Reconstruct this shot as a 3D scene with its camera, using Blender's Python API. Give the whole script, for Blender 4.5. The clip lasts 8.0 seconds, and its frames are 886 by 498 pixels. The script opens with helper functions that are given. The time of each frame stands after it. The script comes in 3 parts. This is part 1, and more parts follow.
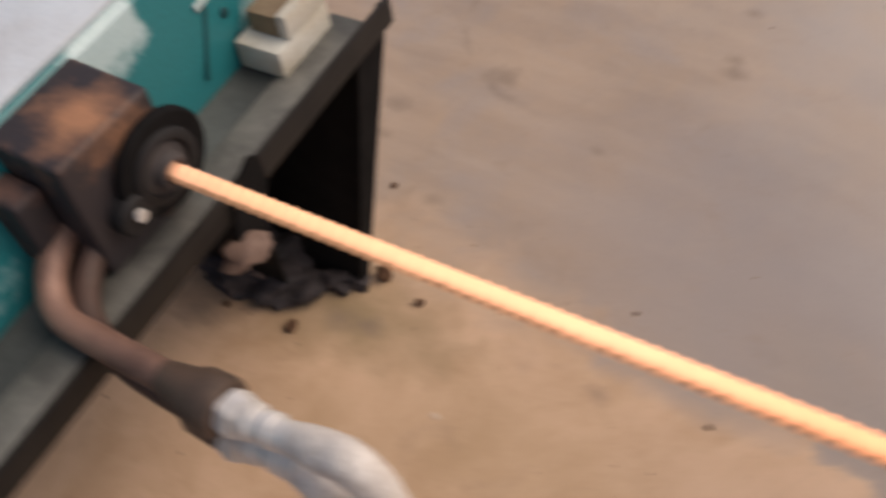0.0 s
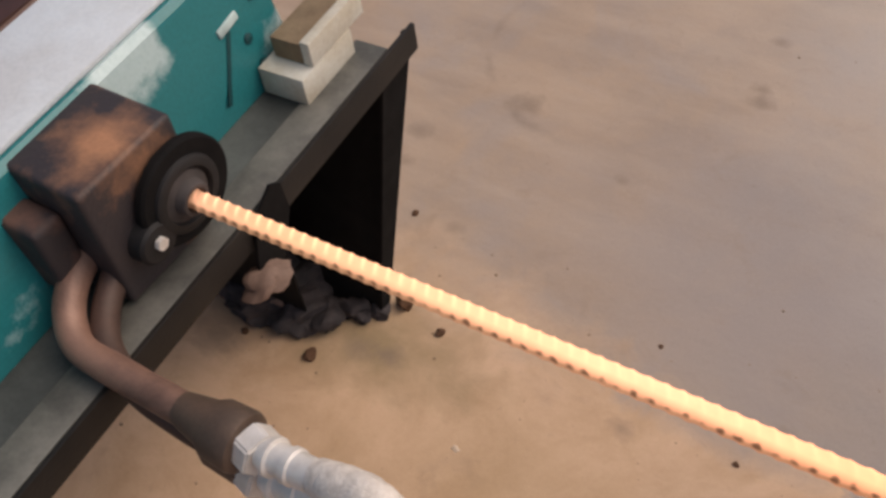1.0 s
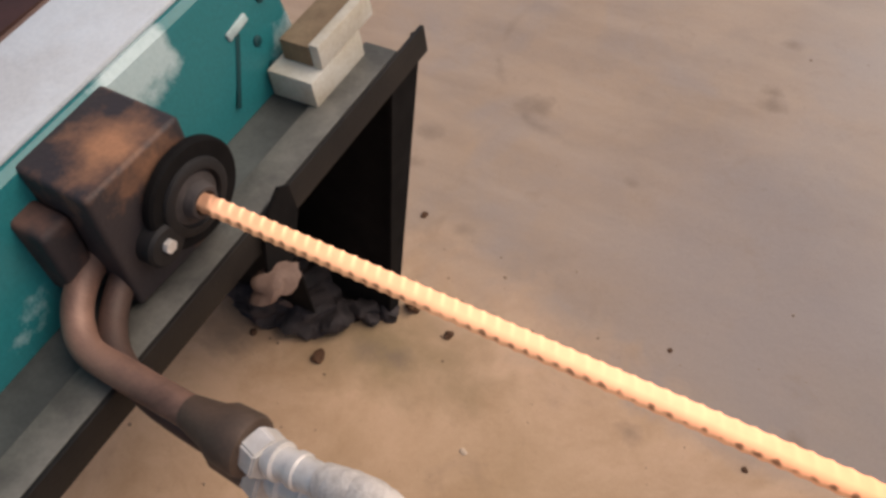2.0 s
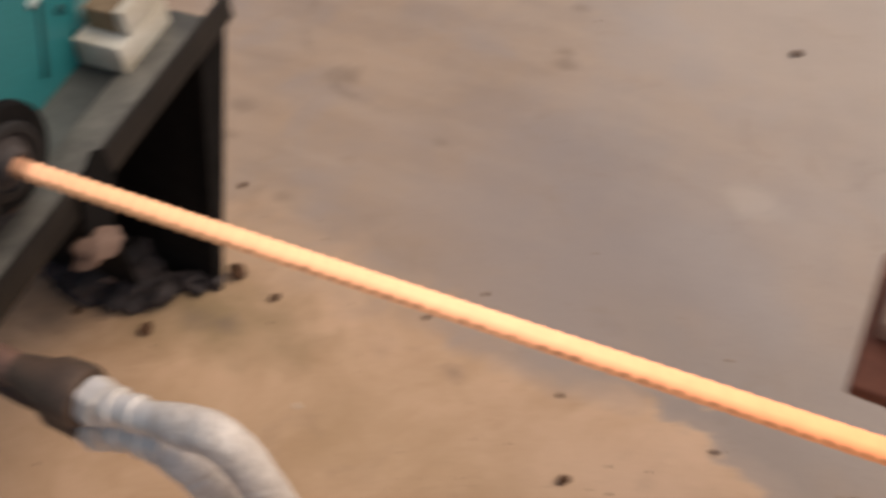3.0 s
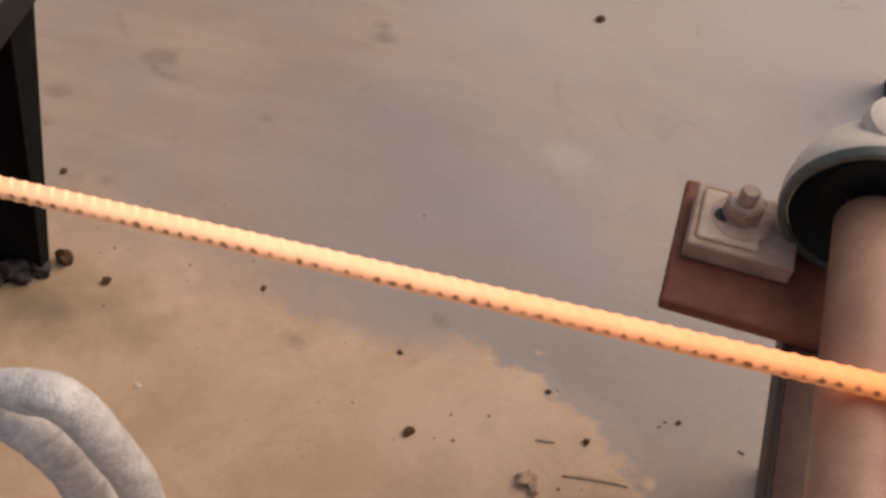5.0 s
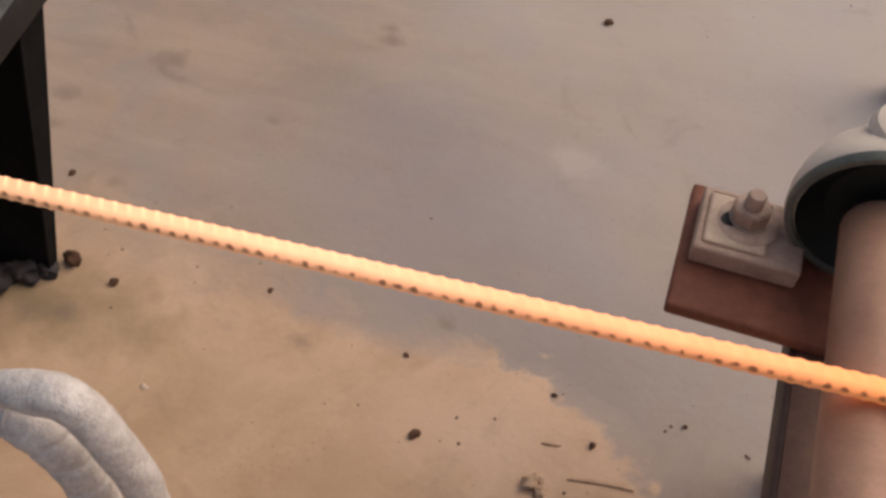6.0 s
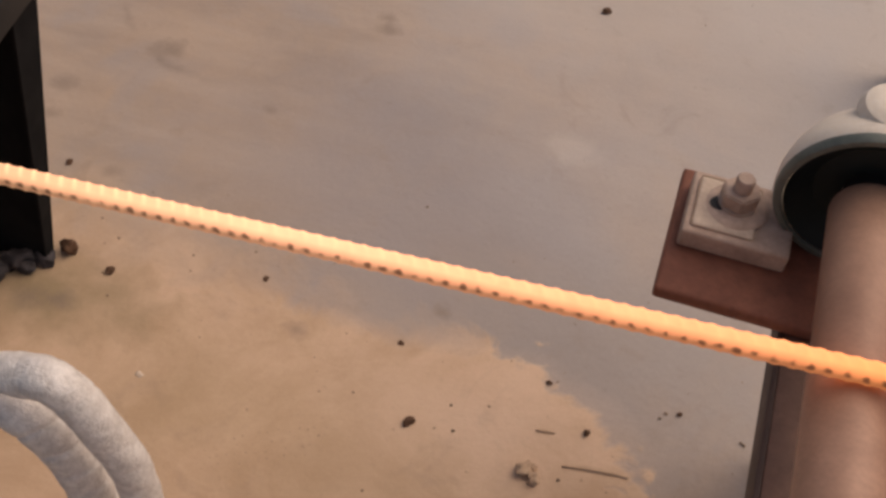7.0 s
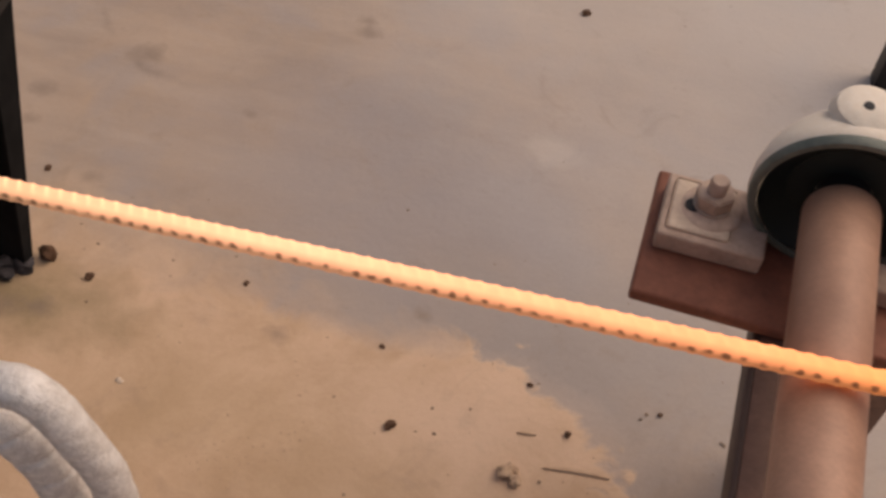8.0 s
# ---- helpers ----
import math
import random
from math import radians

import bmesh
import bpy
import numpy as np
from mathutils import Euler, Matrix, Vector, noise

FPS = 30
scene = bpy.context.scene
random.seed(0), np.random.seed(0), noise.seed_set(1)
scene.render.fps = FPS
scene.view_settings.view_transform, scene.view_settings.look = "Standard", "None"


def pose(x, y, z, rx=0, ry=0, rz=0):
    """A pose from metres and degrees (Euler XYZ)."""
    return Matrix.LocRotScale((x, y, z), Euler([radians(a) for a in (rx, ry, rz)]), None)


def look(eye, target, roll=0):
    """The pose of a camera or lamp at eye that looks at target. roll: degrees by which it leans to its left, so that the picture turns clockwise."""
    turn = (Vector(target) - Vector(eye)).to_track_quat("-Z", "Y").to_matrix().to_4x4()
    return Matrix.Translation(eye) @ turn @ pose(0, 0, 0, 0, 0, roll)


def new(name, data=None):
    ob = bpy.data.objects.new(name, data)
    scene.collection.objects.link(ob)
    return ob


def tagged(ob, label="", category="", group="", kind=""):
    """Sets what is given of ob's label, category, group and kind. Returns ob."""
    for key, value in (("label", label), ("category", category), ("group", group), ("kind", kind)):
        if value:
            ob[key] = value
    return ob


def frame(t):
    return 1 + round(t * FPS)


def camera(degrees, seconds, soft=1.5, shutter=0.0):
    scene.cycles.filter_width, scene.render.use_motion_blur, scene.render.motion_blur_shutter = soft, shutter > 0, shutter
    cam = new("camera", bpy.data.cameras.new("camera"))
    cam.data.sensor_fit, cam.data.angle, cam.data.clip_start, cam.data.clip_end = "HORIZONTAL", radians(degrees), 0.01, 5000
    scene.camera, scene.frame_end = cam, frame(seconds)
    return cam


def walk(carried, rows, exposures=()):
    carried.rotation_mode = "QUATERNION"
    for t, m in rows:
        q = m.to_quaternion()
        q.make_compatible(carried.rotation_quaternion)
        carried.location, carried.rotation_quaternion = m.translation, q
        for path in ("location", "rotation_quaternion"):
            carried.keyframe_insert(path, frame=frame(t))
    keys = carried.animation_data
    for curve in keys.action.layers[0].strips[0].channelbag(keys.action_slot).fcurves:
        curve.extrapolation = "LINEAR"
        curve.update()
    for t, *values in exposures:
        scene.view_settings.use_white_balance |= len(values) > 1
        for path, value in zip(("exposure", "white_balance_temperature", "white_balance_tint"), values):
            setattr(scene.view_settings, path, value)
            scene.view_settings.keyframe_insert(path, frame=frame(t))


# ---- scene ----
# ---- camera path ----
PATH = [
    (0, (0.6559, -0.4909, 1.2524), (0.2660, -0.0098, 0.4672), -9.74),
    (0.1, (0.6360, -0.4950, 1.2420), (-0.154, 0.465, -0.325), -11.10),
    (0.2, (0.6368, -0.4814, 1.2480), (0.2386, -0.0006, 0.4668), -9.85),
    (0.5, (0.6373, -0.4816, 1.2464), (0.2318, 0.0009, 0.4701), -10.18),
    (1, (0.6383, -0.4804, 1.2415), (0.2271, 0.0088, 0.4723), -9.94),
    (2.3, (0.6370, -0.4740, 1.2430), (-0.203, 0.490, -0.294), -10.40),
    (2.4, (0.6330, -0.4770, 1.2425), (-0.188, 0.508, -0.293), -9.90),
    (2.5, (0.6330, -0.4785, 1.2435), (-0.175, 0.519, -0.291), -9.50),
    (2.6, (0.6400, -0.4920, 1.2475), (0.2541, 0.0356, 0.4700), -8.17),
    (2.7, (0.6450, -0.5051, 1.2503), (0.3056, 0.0246, 0.4730), -6.63),
    (2.9, (0.6629, -0.5249, 1.2549), (0.3822, 0.0244, 0.4679), -3.37),
    (3, (0.6824, -0.5373, 1.2578), (0.4118, 0.0195, 0.4724), -2.71),
    (3.1, (0.6852, -0.5441, 1.2555), (0.4530, 0.0359, 0.4747), -0.61),
    (3.3, (0.6847, -0.5504, 1.2651), (0.5020, 0.0412, 0.4798), 1.65),
    (3.5, (0.6926, -0.5748, 1.2593), (0.5555, 0.0289, 0.4739), 4.22),
    (4, (0.7033, -0.5909, 1.2571), (0.5852, 0.0183, 0.4730), 4.56),
    (5.5, (0.7063, -0.5918, 1.2547), (0.5822, 0.0149, 0.4695), 4.78),
    (6, (0.7082, -0.5911, 1.2563), (0.5786, 0.0161, 0.4724), 4.42),
    (6.5, (0.7206, -0.5934, 1.2512), (0.5806, 0.0079, 0.4645), 3.60),
    (7, (0.7289, -0.5936, 1.2511), (0.5929, 0.0078, 0.4638), 3.81),
    (7.5, (0.7283, -0.5908, 1.2528), (0.5951, 0.0113, 0.4655), 3.92),
    (8, (0.7389, -0.5888, 1.2541), (0.6139, 0.0163, 0.4678), 4.16),
]
cam = camera(46.0, 8.0, soft=3.0, shutter=1.0)
walk(cam, [(t, look(e, k, r)) for t, e, k, r in PATH], exposures=[(0, 0.05, 7000, 12.5), (2.5, 0.05, 7050, 12.5), (3.0, 0.0, 7350, 12.5), (3.5, -0.1, 7350, 13), (4, -0.1, 7100, 13.5), (6, -0.1, 7050, 13.5), (7, -0.12, 7300, 15.5), (8, -0.12, 7350, 15.5)])

# ---- world and light ----
world = bpy.data.worlds.new("sky")
scene.world = world
world.use_nodes = True
_n = world.node_tree.nodes
_sky = _n.new("ShaderNodeTexSky")
_sky.sky_type, _sky.sun_disc = "NISHITA", False
_sky.sun_elevation, _sky.sun_rotation = radians(54), radians(50)
_sky.air_density, _sky.dust_density = 1.0, 4.0
world.node_tree.links.new(_sky.outputs[0], _n["Background"].inputs[0])
_n["Background"].inputs[1].default_value = 0.11
sun = new("sun", bpy.data.lights.new("sun", "SUN"))
sun.data.energy, sun.data.angle, sun.data.color = 1.2, radians(60), (1.0, 0.93, 0.85)
sun.matrix_world = look((2.0, 1.7, 3.6), (0, 0, 0))

# ---- key measures (metres) ----
BAR_D, BAR_TWIST = 0.0196, -40
BAR_Y, BAR_DY = -0.0856, -0.027      # bar axis: y = BAR_Y + BAR_DY * x
BAR_Z, BAR_DZ = 0.5299, 0.0716       # bar axis: z = BAR_Z + BAR_DZ * x
TABLE_X, TABLE_DX, TABLE_Z, TABLE_END = 0.014, 0.055, 0.45, 0.303   # front edge, its lean, top and far end of the machine stand
LEG_FOOT = (-0.040, 0.175)
HOUSING_END = 0.195
ROLL_R, ROLL_Z = 0.034, 0.5543
PLATE_Y, PLATE_Z, BLOCK_Y = 0.012, 0.475, 0.105
BEARING_R = 0.079
POST = (1.176, 0.94, 0.0)
PIPE = [(-0.065, -0.13, 0.505), (-0.06, -0.17, 0.505), (-0.052, -0.205, 0.498), (-0.036, -0.233, 0.484), (-0.008, -0.2485, 0.474), (0.04, -0.25, 0.471), (0.10, -0.25, 0.471), (0.155, -0.25, 0.472)]
PIPE_B = [(-0.035, -0.13, 0.500), (-0.032, -0.170, 0.488), (-0.020, -0.205, 0.474), (0.004, -0.231, 0.469), (0.032, -0.245, 0.463), (0.062, -0.250, 0.446), (0.10, -0.25, 0.431), (0.145, -0.25, 0.428)]
HOSE_A = [(0.274, -0.25, 0.490), (0.292, -0.25, 0.497), (0.309, -0.25, 0.500), (0.331, -0.25, 0.503), (0.351, -0.25, 0.475), (0.366, -0.25, 0.42), (0.375, -0.25, 0.36), (0.372, -0.256, 0.25), (0.36, -0.28, 0.11), (0.32, -0.35, 0.04), (0.2, -0.5, 0.0225), (-0.1, -0.6, 0.0225)]
HOSE_B = [(0.252, -0.25, 0.436), (0.272, -0.25, 0.434), (0.294, -0.25, 0.415), (0.310, -0.25, 0.362), (0.315, -0.25, 0.30), (0.312, -0.26, 0.2), (0.28, -0.29, 0.09), (0.24, -0.36, 0.035), (0.12, -0.46, 0.0215), (-0.12, -0.53, 0.0215)]


def bar_at(x):
    return Vector((x, BAR_Y + BAR_DY * x, BAR_Z + BAR_DZ * x))


def bar_turn():
    d = Vector((1, BAR_DY, BAR_DZ)).normalized()
    y = Vector((0, 0, 1)).cross(d).normalized()
    return Matrix((d, y, d.cross(y))).transposed().to_4x4()


def roller_base():
    return pose(0.955, 0, 0, 0, 0, -2.6)


def roller_pose():
    return pose(0.955, 0, ROLL_Z, 0, 0, -2.6)


# ---- materials ----
def material(name, color, rough=0.6, metal=0.0, color2=None, scale=20.0, bump=0.2, fine=220.0, contrast=(0.35, 0.65), patch=(), spec=0.5):
    m = bpy.data.materials.new(name)
    m.use_nodes = True
    n, l = m.node_tree.nodes, m.node_tree.links
    b = n["Principled BSDF"]
    b.inputs["Roughness"].default_value, b.inputs["Metallic"].default_value = rough, metal
    b.inputs["Specular IOR Level"].default_value = spec
    co = n.new("ShaderNodeTexCoord")
    big = n.new("ShaderNodeTexNoise")
    big.inputs["Scale"].default_value, big.inputs["Detail"].default_value, big.inputs["Roughness"].default_value = scale, 6, 0.62
    l.new(co.outputs["Object"], big.inputs["Vector"])
    small = n.new("ShaderNodeTexNoise")
    small.inputs["Scale"].default_value, small.inputs["Detail"].default_value = fine, 4
    l.new(co.outputs["Object"], small.inputs["Vector"])
    ramp = n.new("ShaderNodeMapRange")
    ramp.inputs[1].default_value, ramp.inputs[2].default_value = contrast
    total = big.outputs[0]
    for centre, reach, strength in patch:
        # a burn mark or dust smear of its own place and size
        far = n.new("ShaderNodeVectorMath")
        far.operation = "DISTANCE"
        far.inputs[1].default_value = centre
        l.new(co.outputs["Object"], far.inputs[0])
        near = n.new("ShaderNodeMapRange")
        near.inputs[1].default_value, near.inputs[2].default_value, near.inputs[3].default_value, near.inputs[4].default_value = 0.0, reach, strength, 0.0
        l.new(far.outputs["Value"], near.inputs[0])
        add = n.new("ShaderNodeMath")
        l.new(total, add.inputs[0])
        l.new(near.outputs[0], add.inputs[1])
        total = add.outputs[0]
    l.new(total, ramp.inputs[0])
    mix = n.new("ShaderNodeMix")
    mix.data_type = "RGBA"
    mix.inputs[6].default_value, mix.inputs[7].default_value = (*color, 1), (*(color2 or [c * 0.6 for c in color]), 1)
    l.new(ramp.outputs[0], mix.inputs[0])
    fm = n.new("ShaderNodeMix")
    fm.data_type, fm.blend_type = "RGBA", "OVERLAY"
    fm.inputs[0].default_value = 0.2
    l.new(mix.outputs[2], fm.inputs[6])
    l.new(small.outputs[0], fm.inputs[7])
    l.new(fm.outputs[2], b.inputs["Base Color"])
    rr = n.new("ShaderNodeMapRange")
    rr.inputs[3].default_value, rr.inputs[4].default_value = max(rough - 0.15, 0.05), min(rough + 0.15, 1)
    l.new(big.outputs[0], rr.inputs[0])
    l.new(rr.outputs[0], b.inputs["Roughness"])
    if bump:
        bp = n.new("ShaderNodeBump")
        bp.inputs["Strength"].default_value, bp.inputs["Distance"].default_value = bump, 0.002
        l.new(small.outputs[0], bp.inputs["Height"])
        l.new(bp.outputs[0], b.inputs["Normal"])
    return m


STEEL_DARK = material("dark_steel", (0.011, 0.0095, 0.0085), 0.6, 0.1, (0.026, 0.021, 0.0175), 14, spec=0.3)
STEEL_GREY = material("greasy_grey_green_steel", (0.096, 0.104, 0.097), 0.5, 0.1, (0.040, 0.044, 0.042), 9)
STEEL_EDGE = material("paler_steel_edge", (0.175, 0.168, 0.147), 0.55, 0.1, (0.075, 0.073, 0.066), 14)
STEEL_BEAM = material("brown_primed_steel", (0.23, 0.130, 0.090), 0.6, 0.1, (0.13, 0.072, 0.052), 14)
MAROON = material("dark_maroon", (0.055, 0.020, 0.016), 0.55, 0.0, (0.032, 0.014, 0.012), 8)
STEEL_FLANGE = material("darker_brown_steel", (0.085, 0.047, 0.035), 0.6, 0.1, (0.05, 0.028, 0.022), 14)
NOZZLE = material("grey_ceramic", (0.075, 0.06, 0.056), 0.75, 0.0, (0.04, 0.033, 0.032), 30)
PLATE_WHITE = material("pale_paint", (0.55, 0.68, 0.66), 0.5)
CAST_RIM = material("worn_green_rim", (0.16, 0.165, 0.135), 0.5, 0.2, (0.07, 0.085, 0.07), 20)
CHIP_TAN = material("brown_grit", (0.33, 0.225, 0.15), 0.9)
STEEL_RED = material("red_oxide_steel", (0.27, 0.100, 0.058), 0.65, 0.05, (0.15, 0.055, 0.034), 18, spec=0.3)
STEEL_RUST = material("polished_rusty_roller", (0.44, 0.245, 0.160), 0.55, 0.1, (0.26, 0.136, 0.088), 7, bump=0.08)
HEAT = material("heat_tinted_casting", (0.036, 0.028, 0.030), 0.6, 0.1, (0.42, 0.20, 0.105), 17, contrast=(0.56, 0.96), patch=[((-0.036, -0.016, 0.084), 0.078, 0.46)])
HEAT_DARK = material("sooty_casting", (0.032, 0.025, 0.027), 0.7, 0.1, (0.135, 0.070, 0.052), 16, contrast=(0.46, 0.70))
# sooty parts, and the painted shade under the stand
SOOT_SHADE = material("matt_soot_shade", (0.010, 0.009, 0.009), 0.9, 0.0, spec=0.15)
BLACK = material("soot_black", (0.014, 0.012, 0.0125), 0.65, 0.1)
TEAL = material("teal_enamel", (0.016, 0.178, 0.192), 0.36, 0.0, (0.46, 0.58, 0.58), 8, bump=0.06, contrast=(0.64, 0.77), patch=[((-0.125, -0.022, 0.615), 0.088, 0.46), ((-0.106, -0.235, 0.505), 0.07, 0.20), ((-0.106, 0.205, 0.49), 0.07, 0.18)])
WHITE = material("white_board", (0.63, 0.68, 0.725), 0.6, 0.0, (0.54, 0.56, 0.58), 9, bump=0.08)
CREAM = material("pale_block", (0.66, 0.635, 0.56), 0.7, 0.0, (0.52, 0.46, 0.36), 16, bump=0.2)
# cream block's shaded faces, painted as a brown colour
BLOCK_SHADE = material("block_shade_brown", (0.26, 0.185, 0.11), 0.75, 0.0, (0.18, 0.12, 0.07), 22)
COPPER = material("oxidised_copper_pipe", (0.30, 0.17, 0.125), 0.5, 0.2, (0.13, 0.072, 0.055), 14)
COPPER_DARK = material("sooty_copper_pipe", (0.085, 0.046, 0.034), 0.6, 0.1, (0.045, 0.026, 0.020), 18)
COUPLING = material("brown_coupling", (0.085, 0.058, 0.043), 0.55, 0.3, (0.14, 0.09, 0.065), 22)
GALV = material("galvanised_steel", (0.64, 0.595, 0.55), 0.42, 0.3, (0.80, 0.755, 0.71), 40, bump=0.15)
HOSE = material("silver_grey_hose", (0.57, 0.505, 0.450), 0.6, 0.05, (0.82, 0.75, 0.685), 90, fine=300, bump=0.7, contrast=(0.34, 0.66))
CAST = material("dusty_cast_iron", (0.53, 0.380, 0.290), 0.75, 0.1, (0.34, 0.235, 0.175), 24)
# pale colour holds both the dust and the light from above
CAST_SHELL = material("dusty_toplit_cast_iron", (0.78, 0.66, 0.53), 0.75, 0.0, (0.54, 0.46, 0.37), 13, contrast=(0.5, 0.75))
CAST_GREEN = material("green_black_cast_iron", (0.006, 0.009, 0.008), 0.65, 0.0, (0.014, 0.020, 0.016), 20, spec=0.3)
CAST_PALE = material("pale_worn_cast_iron", (0.62, 0.48, 0.36), 0.7, 0.05, (0.46, 0.345, 0.26), 20)
RUBBLE = material("dark_slag", (0.018, 0.015, 0.017), 0.8, 0.0, (0.075, 0.058, 0.058), 24, bump=0.9)
RUBBLE_PALE = material("scale_flake", (0.21, 0.135, 0.105), 0.8, 0.0, (0.2, 0.13, 0.1), 30, bump=0.4)
CHIP = material("dark_chip", (0.13, 0.068, 0.040), 0.9, spec=0.2)
CLOD = material("caked_sand", (0.52, 0.355, 0.235), 0.95, 0.0, (0.40, 0.265, 0.17), 60, spec=0.2)
GREASE = material("dark_teal_grease", (0.006, 0.062, 0.070), 0.4)


def concrete():
    m = bpy.data.materials.new("dusty_concrete")
    m.use_nodes = True
    n, l = m.node_tree.nodes, m.node_tree.links
    b = n["Principled BSDF"]
    b.inputs["Roughness"].default_value = 0.85
    b.inputs["Specular IOR Level"].default_value = 0.25
    co = n.new("ShaderNodeTexCoord")

    def noise_tex(scale, detail=5, rough=0.6, dist=0.0):
        t = n.new("ShaderNodeTexNoise")
        t.inputs["Scale"].default_value, t.inputs["Detail"].default_value = scale, detail
        t.inputs["Roughness"].default_value, t.inputs["Distortion"].default_value = rough, dist
        l.new(co.outputs["Object"], t.inputs["Vector"])
        return t.outputs[0]

    def ramp(v, a, z, lo=0.0, hi=1.0):
        r = n.new("ShaderNodeMapRange")
        r.inputs[1].default_value, r.inputs[2].default_value, r.inputs[3].default_value, r.inputs[4].default_value = a, z, lo, hi
        l.new(v, r.inputs[0])
        return r.outputs[0]

    def mix(f, a, c, mode="MIX"):
        x = n.new("ShaderNodeMix")
        x.data_type, x.blend_type = "RGBA", mode
        for s, v in ((0, f), (6, a), (7, c)):
            if isinstance(v, (tuple, float)):
                x.inputs[s].default_value = v if isinstance(v, float) else (*v, 1)
            else:
                l.new(v, x.inputs[s])
        return x.outputs[2]

    def math_node(op, a, c):
        x = n.new("ShaderNodeMath")
        x.operation = op
        for s, v in enumerate((a, c)):
            if isinstance(v, float):
                x.inputs[s].default_value = v
            else:
                l.new(v, x.inputs[s])
        return x.outputs[0]

    sep = n.new("ShaderNodeSeparateXYZ")
    l.new(co.outputs["Object"], sep.inputs[0])
    px, py = sep.outputs[0], sep.outputs[1]

    def blob(cx, cy, rx, ry, soft, ragged=0.5, scale=9.0, top=1.0):
        """An irregular patch on the floor, from 0 outside to top inside."""
        u = math_node("DIVIDE", math_node("SUBTRACT", px, cx), rx)
        v = math_node("DIVIDE", math_node("SUBTRACT", py, cy), ry)
        d = math_node("SQRT", math_node("ADD", math_node("MULTIPLY", u, u), math_node("MULTIPLY", v, v)), 0.0)
        d = math_node("SUBTRACT", d, math_node("MULTIPLY", math_node("SUBTRACT", noise_tex(scale, 6, 0.62, 0.3), 0.5), ragged * 4))
        return ramp(d, 1.0 + soft, 1.0 - soft, 0.0, top)

    # broom and wheel sweeps drawn out along one direction
    turned = n.new("ShaderNodeMapping")
    turned.inputs["Rotation"].default_value, turned.inputs["Scale"].default_value = (0, 0, radians(-28)), (1.1, 5.5, 1)
    l.new(co.outputs["Object"], turned.inputs["Vector"])
    sweep_tex = n.new("ShaderNodeTexNoise")
    sweep_tex.inputs["Scale"].default_value, sweep_tex.inputs["Detail"].default_value, sweep_tex.inputs["Roughness"].default_value = 2.2, 7, 0.6
    l.new(turned.outputs[0], sweep_tex.inputs["Vector"])
    base = mix(ramp(noise_tex(2.6, 6), 0.35, 0.65), (0.345, 0.266, 0.215), (0.455, 0.330, 0.240))
    base = mix(ramp(sweep_tex.outputs[0], 0.42, 0.70, 0, 0.55), base, (0.520, 0.400, 0.308))
    base = mix(ramp(noise_tex(6.0, 7, 0.66, 0.8), 0.46, 0.72, 0, 0.5), base, (0.475, 0.335, 0.232))
    # bare bluish concrete between the roller and the stand
    base = mix(blob(0.52, 0.46, 0.34, 0.24, 0.7, 0.5, 5.0, 0.78), base, (0.330, 0.286, 0.272))
    base = mix(ramp(noise_tex(3.4, 6, 0.58, 0.4), 0.50, 0.66, 0, 0.55), base, (0.348, 0.304, 0.288))
    base = mix(blob(0.80, 0.24, 0.30, 0.15, 0.6, 0.6, 8.0, 0.75), base, (0.335, 0.286, 0.256))
    # concrete gets paler away from the machine
    pale = math_node("ADD", math_node("MULTIPLY", px, 0.9), py)
    pale = math_node("ADD", pale, math_node("MULTIPLY", noise_tex(3.1, 5), 0.8))
    fade = math_node("ADD", math_node("MULTIPLY", px, -0.6), math_node("ADD", math_node("MULTIPLY", py, -0.8), math_node("MULTIPLY", noise_tex(0.7, 6), 3.0)))
    base = mix(math_node("MULTIPLY", ramp(pale, 1.3, 2.3, 0, 0.7), ramp(fade, -1.6, -0.4)), base, (0.575, 0.510, 0.458))
    base = mix(blob(0.66, 0.63, 0.045, 0.03, 0.5, 0.5, 22.0, 0.35), base, (0.62, 0.53, 0.45))
    # drift of tan sand in front of the stand: a feathered edge by the stand, a sharp one by the roller
    line = math_node("ADD", math_node("MULTIPLY", px, -0.09), math_node("MULTIPLY", math_node("MAXIMUM", math_node("SUBTRACT", px, 0.69), 0.0), -0.72))
    edge = math_node("SUBTRACT", math_node("ADD", line, 0.268), py)
    edge = math_node("ADD", edge, math_node("MULTIPLY", math_node("SUBTRACT", noise_tex(12.0, 6, 0.58, 0.5), 0.5), 0.24))
    sand = ramp(math_node("MULTIPLY", edge, ramp(px, 0.25, 0.66, 8.0, 60.0)), -0.7, 0.7, 0.0, 0.92)
    sand = math_node("MULTIPLY", sand, ramp(math_node("ADD", py, math_node("MULTIPLY", noise_tex(3.3, 6), 0.6)), -0.75, -0.3))
    sand = math_node("MULTIPLY", sand, ramp(math_node("ADD", px, math_node("MULTIPLY", noise_tex(2.4, 6), 0.8)), -0.55, -0.05))
    sand = math_node("MULTIPLY", sand, math_node("SUBTRACT", 1.0, blob(0.45, 0.232, 0.13, 0.04, 0.5, 0.4, 12.0, 0.85)))
    base = mix(sand, base, mix(ramp(noise_tex(7, 7, 0.65, 0.5), 0.38, 0.66), (0.645, 0.432, 0.285), (0.495, 0.318, 0.190)))
    base = mix(blob(0.33, 0.02, 0.24, 0.10, 0.8, 0.6, 6.0, 0.45), base, (0.47, 0.325, 0.195))
    base = mix(blob(0.64, 0.10, 0.14, 0.07, 0.8, 0.5, 8.0, 0.5), base, (0.71, 0.500, 0.365))
